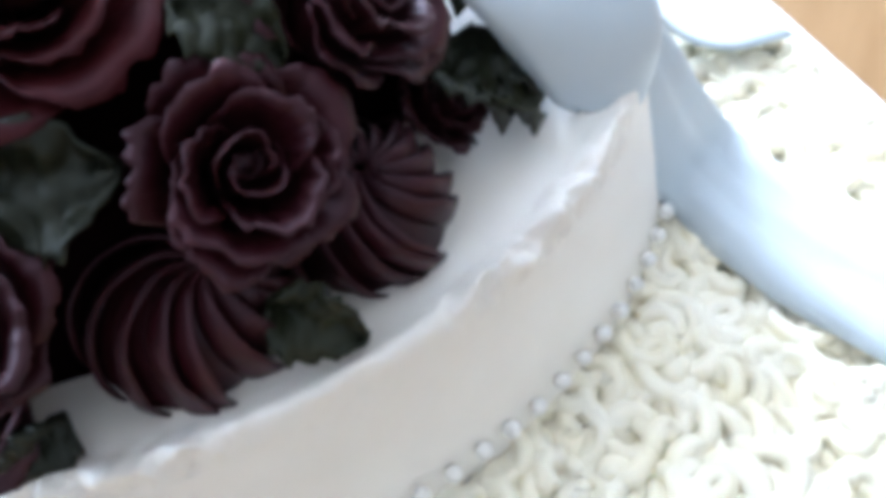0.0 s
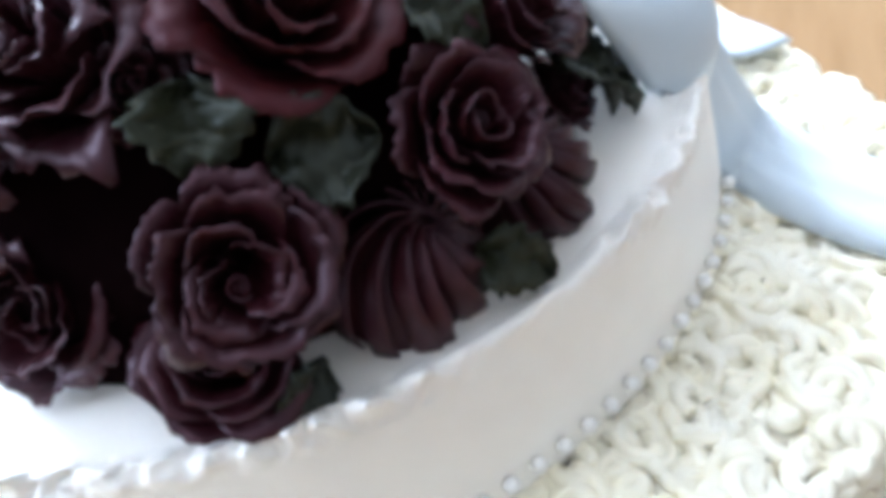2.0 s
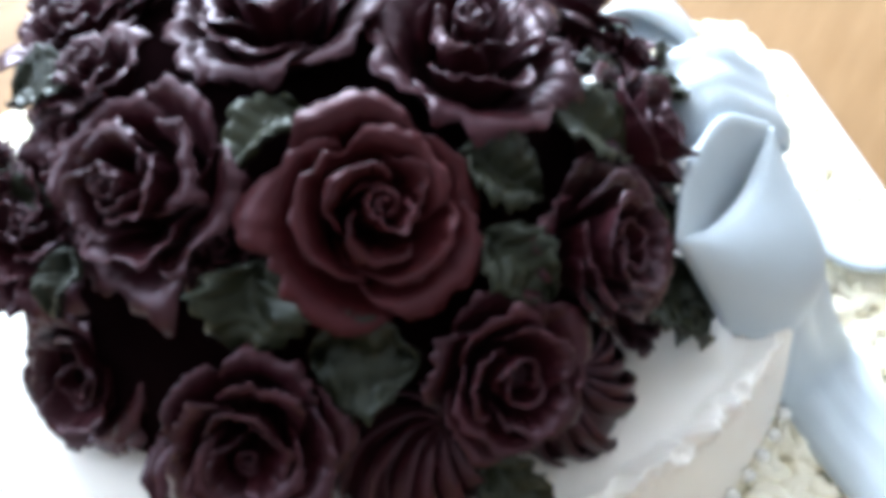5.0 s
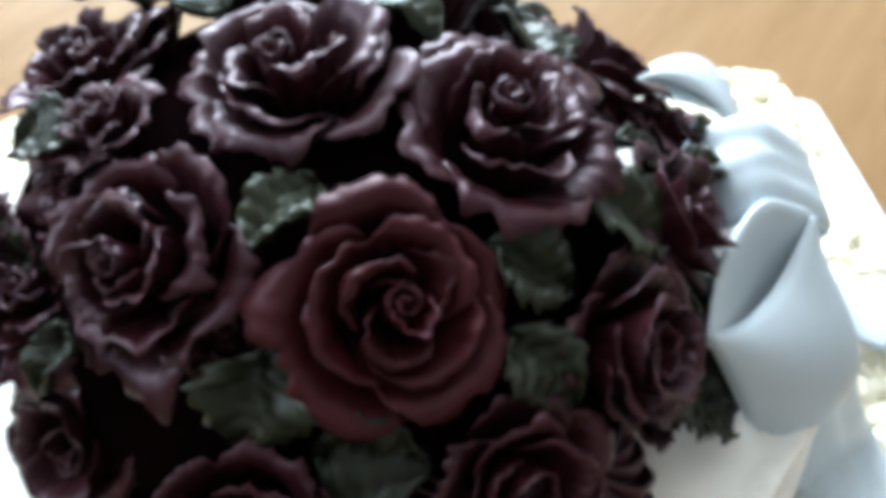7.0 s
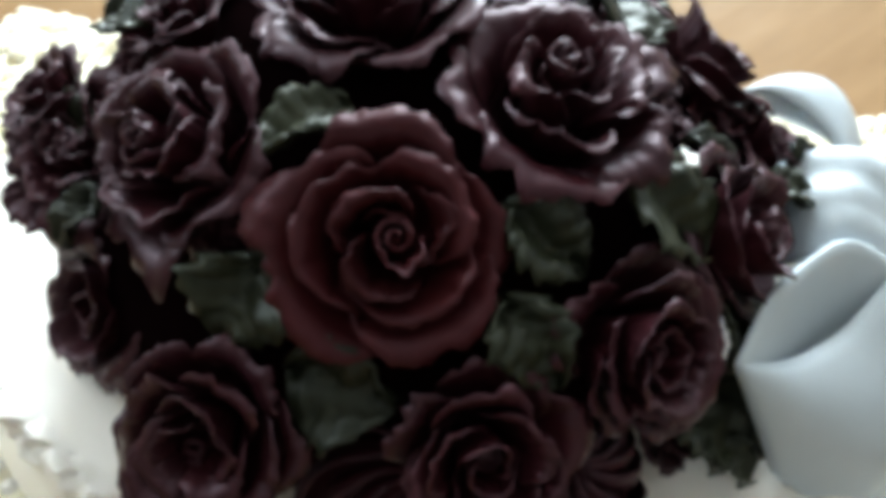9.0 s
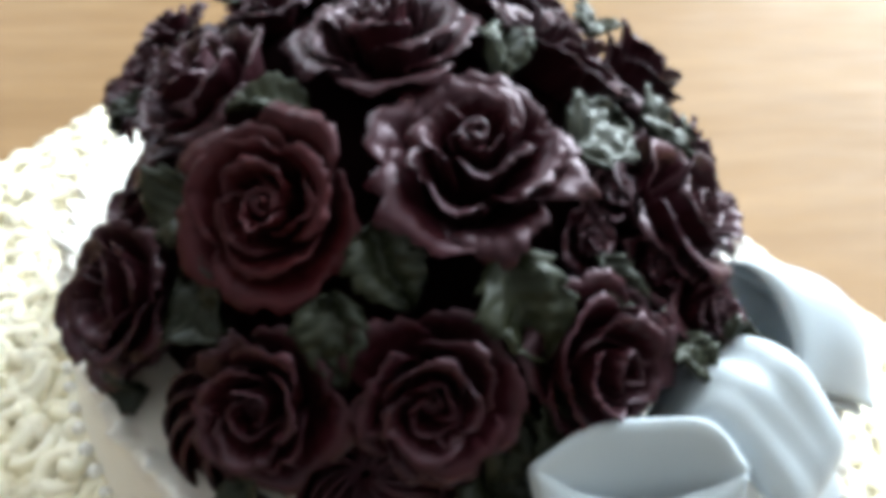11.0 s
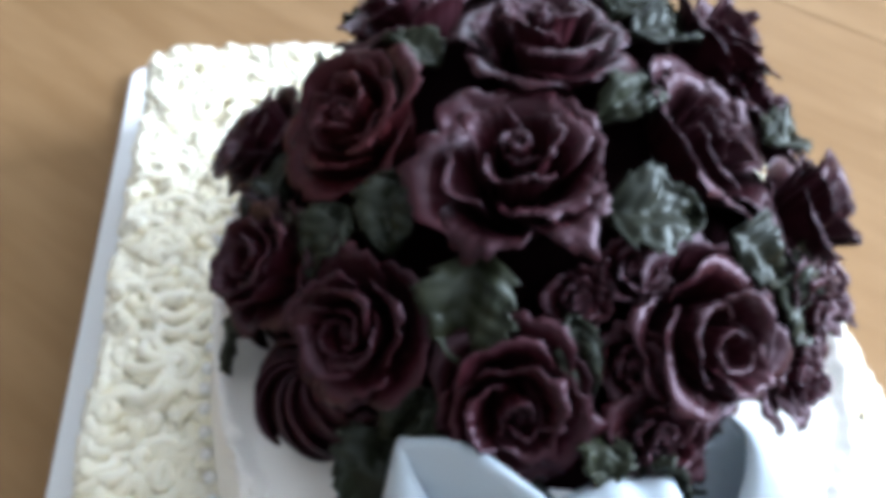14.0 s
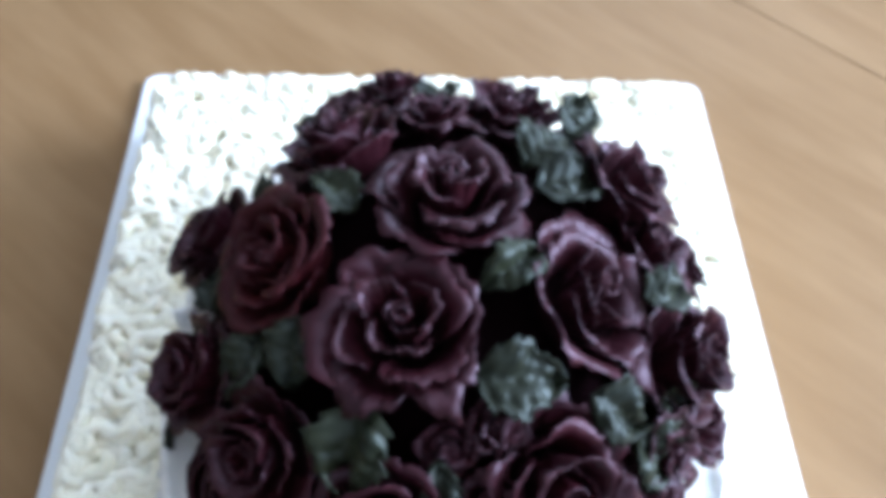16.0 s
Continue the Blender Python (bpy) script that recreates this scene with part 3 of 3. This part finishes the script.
# ---- leaves ----
def leaf(base, tip, width, bend=0.15, seed=1, teeth=5, upward=None):
    rng = random.Random(seed)
    b, t = Vector(base), Vector(tip)
    L = (t - b).length
    up = Vector(upward) if upward else dome_normal((b + t) / 2)
    x = (t - b).normalized()
    y = up.cross(x).normalized()
    up = x.cross(y)
    b = b - up * 0.0012
    m = Matrix((x, y, up)).transposed().to_4x4()
    ob_m = Matrix.Translation(b) @ m
    s0 = Vector((rng.uniform(0, 40), rng.uniform(0, 40), 0))

    def half(s):
        return width / 2 * (math.sin(math.pi * min(max(s, 0), 1) ** 0.72) ** 0.70 if 0 < s < 1 else 0.0) + 0.0004

    def f(u, v):
        c = 2 * v - 1
        tooth = 1 + 0.26 * (((u * teeth + 0.2 * noise.noise(Vector((u * 3, c, 2)) + s0)) % 1.0) - 0.5) * abs(c) ** 2.5 + 0.22 * noise.noise(Vector((u * 5, c * 1.5, 8)) + s0)
        w = half(u) * tooth
        vein = 0.00034 * math.cos(2 * math.pi * (u * teeth * 1.1 - abs(c) * 1.1 + 0.3 * noise.noise(Vector((u * 3, c * 2, 5)) + s0)))
        z = L * (bend * math.sin(math.pi * u) - bend * 0.8 * u * u) + 0.17 * width * abs(c) ** 1.1 + vein * (1 - abs(c) ** 4) + 0.0036 * noise.noise(Vector((u * 2.4, c * 1.6, 0)) + s0) + 0.0008 * noise.noise(Vector((u * 8, c * 5, 3)) + s0)
        return Vector((u * L + 0.10 * width * abs(c) ** 2 * (1 - u), c * w, z))

    bm = bmesh.new()
    sheet(bm, 45, 13, f, 0.0008)
    ob = tagged(part("leaf", bm, LEAF), "dark green veined sugar leaf between the roses", "leaf", group="leaves on the dome")
    ob.matrix_world = ob_m
    bm = bmesh.new()

    def rib(u, v):
        s, a = 0.02 + 0.93 * u, 2 * math.pi * v
        q = f(s, 0.5)
        r = 0.00055 * (1 - 0.7 * u)
        return q + Vector((0, r * math.cos(a), 0.0002 + r * math.sin(a)))

    grid(bm, 20, 6, rib)
    part("midrib", bm, LEAF, ob)
    return ob


leaf((-0.0270, 0.0055, 0.1220), (-0.0390, 0.0195, 0.1225), 0.012, bend=0.08, upward=(0.43, -0.15, 0.89), seed=1)
leaf((-0.0225, -0.0440, 0.1115), (-0.0280, -0.0625, 0.0960), 0.020, seed=2)
leaf((-0.0500, 0.0165, 0.1077), (-0.0615, 0.0225, 0.0950), 0.019, seed=3)
leaf((-0.0615, 0.0110, 0.0925), (-0.0680, -0.0085, 0.0935), 0.019, seed=4)
leaf((-0.0756, -0.0200, 0.0625), (-0.0860, -0.0330, 0.0555), 0.014, seed=5)
leaf((-0.0375, -0.0225, 0.1150), (-0.0430, -0.0385, 0.1060), 0.015, seed=6)
leaf((-0.0500, -0.0243, 0.1060), (-0.0610, -0.0361, 0.0955), 0.014, seed=7)
leaf((0.0029, -0.0405, 0.1175), (0.0265, -0.0405, 0.1145), 0.018, seed=8)
leaf((0.0330, -0.0422, 0.1100), (0.0500, -0.0450, 0.0975), 0.016, seed=9)
leaf((0.0465, -0.0460, 0.0965), (0.0590, -0.0535, 0.0850), 0.018, seed=10)
leaf((0.0213, 0.0119, 0.1250), (0.0435, 0.0185, 0.1185), 0.016, seed=11)
leaf((0.0210, -0.0085, 0.1250), (0.0060, -0.0200, 0.1262), 0.012, seed=12)
leaf((-0.0052, -0.0572, 0.1045), (-0.0020, -0.0710, 0.0920), 0.009, seed=13)
leaf((0.0345, 0.0380, 0.1151), (0.0402, 0.0540, 0.1190), 0.013, seed=14)
leaf((-0.0050, 0.0480, 0.1190), (-0.0035, 0.0630, 0.1130), 0.013, seed=15)
leaf((0.0190, 0.0210, 0.1235), (0.0330, 0.0340, 0.1215), 0.019, seed=43)
leaf((0.0060, -0.0797, 0.0724), (0.0250, -0.0860, 0.0720), 0.012, seed=16)
leaf((-0.0392, 0.0505, 0.1062), (-0.0490, 0.0560, 0.1000), 0.008, seed=17)
leaf((-0.0270, 0.0545, 0.1060), (-0.0175, 0.0740, 0.0985), 0.013, seed=18)
leaf((0.0070, -0.0840, 0.0850), (0.0160, -0.0915, 0.0845), 0.013, seed=19)
leaf((0.0554, -0.0370, 0.0948), (0.0652, -0.0356, 0.0807), 0.016, seed=62)
leaf((-0.0320, -0.0600, 0.0820), (-0.0455, -0.0670, 0.0690), 0.014, seed=66)
leaf((0.0000, -0.0770, 0.0890), (-0.0020, -0.0890, 0.0880), 0.011, seed=45)
leaf((-0.0400, -0.0690, 0.0610), (-0.0535, -0.0825, 0.0550), 0.024, bend=0.15, seed=20)
leaf((-0.0240, -0.0740, 0.0720), (-0.0310, -0.0850, 0.0640), 0.016, seed=48)
leaf((-0.0235, -0.0660, 0.0840), (-0.0410, -0.0735, 0.0785), 0.014, seed=50)
leaf((-0.0130, -0.0760, 0.0720), (-0.0200, -0.0850, 0.0640), 0.016, seed=49)
leaf((-0.0400, -0.0620, 0.0680), (-0.0540, -0.0760, 0.0600), 0.022, bend=0.2, seed=44)
leaf((-0.0360, -0.0740, 0.0590), (-0.0460, -0.0870, 0.0540), 0.018, bend=0.15, seed=41)
leaf((0.0500, -0.0150, 0.1130), (0.0640, -0.0075, 0.1080), 0.013, seed=42)
leaf((-0.0784, 0.0160, 0.0577), (-0.0830, 0.0290, 0.0530), 0.010, seed=21)


# ---- the ribbon bow ----
def ribbon_loop(bm, inner, outer, foot, bulge, n=36, m=20, deep=0.0036):
    """A puffed loop of ribbon: two walls that part at the mouth, between the rim lines inner and outer, and meet at the line foot."""
    rim_in, rim_out, end = smoothed(inner, n), smoothed(outer, n), smoothed(foot, n)
    bulge = Vector(bulge)
    back = -bulge.normalized() * deep

    def f(u, v):
        w = 2 * u
        if w <= 1:
            i = int(round(w * (n - 1)))
            p = rim_in[i].lerp(end[i] + back, v)
            return p + back * math.sin(math.pi * v) * math.sin(math.pi * w)
        i = int(round((2 - w) * (n - 1)))
        across = math.sin(math.pi * (2 - w)) ** 1.0
        crease = 0.05 * noise.noise(Vector((w * 3.0, v * 2.0, 4)))
        return rim_out[i].lerp(end[i], v) + bulge * (math.sin(math.pi * v ** 0.85) ** 0.9 * (across + crease * math.sin(math.pi * v)))

    sheet(bm, 2 * n - 1, m, f, 0.0018)
    return bm


def ribbon_tail(bm, path, widths, n=44, m=13, arch=0.0012, fold=0.0):
    """A band that follows the points; widths: the half-width vector at each of them."""
    line, side = smoothed(path, n), smoothed(widths, n)

    def f(u, v):
        i = min(int(round(u * (n - 1))), n - 1)
        c = 2 * v - 1
        return line[i] + side[i] * c + Vector((0, 0, arch * (1 - c * c) + fold * (math.cos(5 * c + 4 * u) + 2.2 * noise.noise(Vector((c * 2.2, u * 2.0, 3))))))

    sheet(bm, n, m, f, 0.0016)
    return bm


def bow():
    b = tagged(new("ribbon_bow"), "pale silvery-white fondant ribbon bow with tails on the tier's rim", "bow")
    b.location = (-0.003, -0.105, 0.052)
    o = Vector(b.location)

    def rel(points):
        return [Vector(p) - o for p in points]

    bm = bmesh.new()
    ribbon_loop(bm, rel([(-0.0150, -0.1045, 0.0862), (-0.0125, -0.0945, 0.0885), (-0.0185, -0.0858, 0.0880), (-0.0300, -0.0765, 0.0885), (-0.0422, -0.0713, 0.0826)]),
                rel([(-0.0160, -0.1050, 0.0856), (-0.0220, -0.1000, 0.0812), (-0.0290, -0.0935, 0.0774), (-0.0370, -0.0825, 0.0775), (-0.0422, -0.0713, 0.0824)]),
                rel([(-0.0350, -0.1180, 0.0475), (-0.0430, -0.1130, 0.0440), (-0.0495, -0.1065, 0.0425), (-0.0520, -0.0985, 0.0455), (-0.0500, -0.0900, 0.0530)]), (-0.0055, -0.0112, 0.0030), deep=0.0025)
    part("loop", bm, SATIN, b)
    bm = bmesh.new()
    ribbon_loop(bm, rel([(0.0140, -0.1010, 0.0788), (0.0115, -0.0930, 0.0798), (0.0150, -0.0830, 0.0793), (0.0225, -0.0765, 0.0808), (0.0300, -0.0740, 0.0863)]),
                rel([(0.0165, -0.1025, 0.0793), (0.0230, -0.0960, 0.0838), (0.0280, -0.0880, 0.0873), (0.0305, -0.0800, 0.0883), (0.0300, -0.0740, 0.0863)]),
                rel([(0.0420, -0.1200, 0.0560), (0.0500, -0.1150, 0.0550), (0.0560, -0.1060, 0.0550), (0.0590, -0.0960, 0.0560), (0.0580, -0.0880, 0.0580)]), (0.0045, -0.0040, 0.0075))
    part("loop", bm, SATIN, b)
    # the band that wraps the middle, drawn over both loops
    bm = bmesh.new()
    ribbon_tail(bm, rel([(0.0020, -0.0790, 0.0640), (0.0010, -0.0845, 0.0780), (-0.0005, -0.0900, 0.0850), (-0.0005, -0.0970, 0.0872), (0.0000, -0.1070, 0.0818), (0.0000, -0.1160, 0.0750), (0.0010, -0.1180, 0.0660), (0.0000, -0.1120, 0.0560)]),
                [(0.0080, 0.001, 0.002), (0.0110, 0.001, 0.003), (0.0125, -0.001, 0.003), (0.0120, -0.003, 0.003), (0.0115, -0.002, 0.003), (0.0110, 0.0, 0.003), (0.0100, 0.0, 0.0), (0.008, 0.0, 0.0)], arch=0.0030, fold=0.0008)
    part("knot", bm, SATIN, b)
    bm = bmesh.new()
    ribbon_tail(bm, rel([(-0.030, -0.106, 0.056), (-0.041, -0.113, 0.042), (-0.046, -0.121, 0.024), (-0.049, -0.130, 0.010), (-0.062, -0.134, 0.0068), (-0.080, -0.140, 0.0062), (-0.100, -0.149, 0.006), (-0.126, -0.160, 0.005)]),
                [(0.004, -0.009, 0.002), (0.006, -0.010, 0.004), (0.007, -0.011, 0.004), (0.0065, -0.0118, 0.003), (0.0068, -0.0125, 0.0030), (0.0078, -0.0132, 0.003), (0.0085, -0.0132, 0.003), (0.0085, -0.013, 0.003)], arch=0.0032, fold=0.0011)
    part("tail", bm, SATIN, b)
    bm = bmesh.new()
    ribbon_tail(bm, rel([(0.004, -0.110, 0.070), (0.008, -0.128, 0.045), (0.006, -0.146, 0.018), (0.002, -0.160, 0.008), (0.0, -0.180, 0.006)]),
                [(0.010, 0.0, 0.0), (0.013, 0.0, 0.0), (0.014, 0.0, 0.0), (0.015, 0.003, 0.0), (0.015, 0.004, 0.0)])
    part("tail", bm, SATIN, b)


bow()
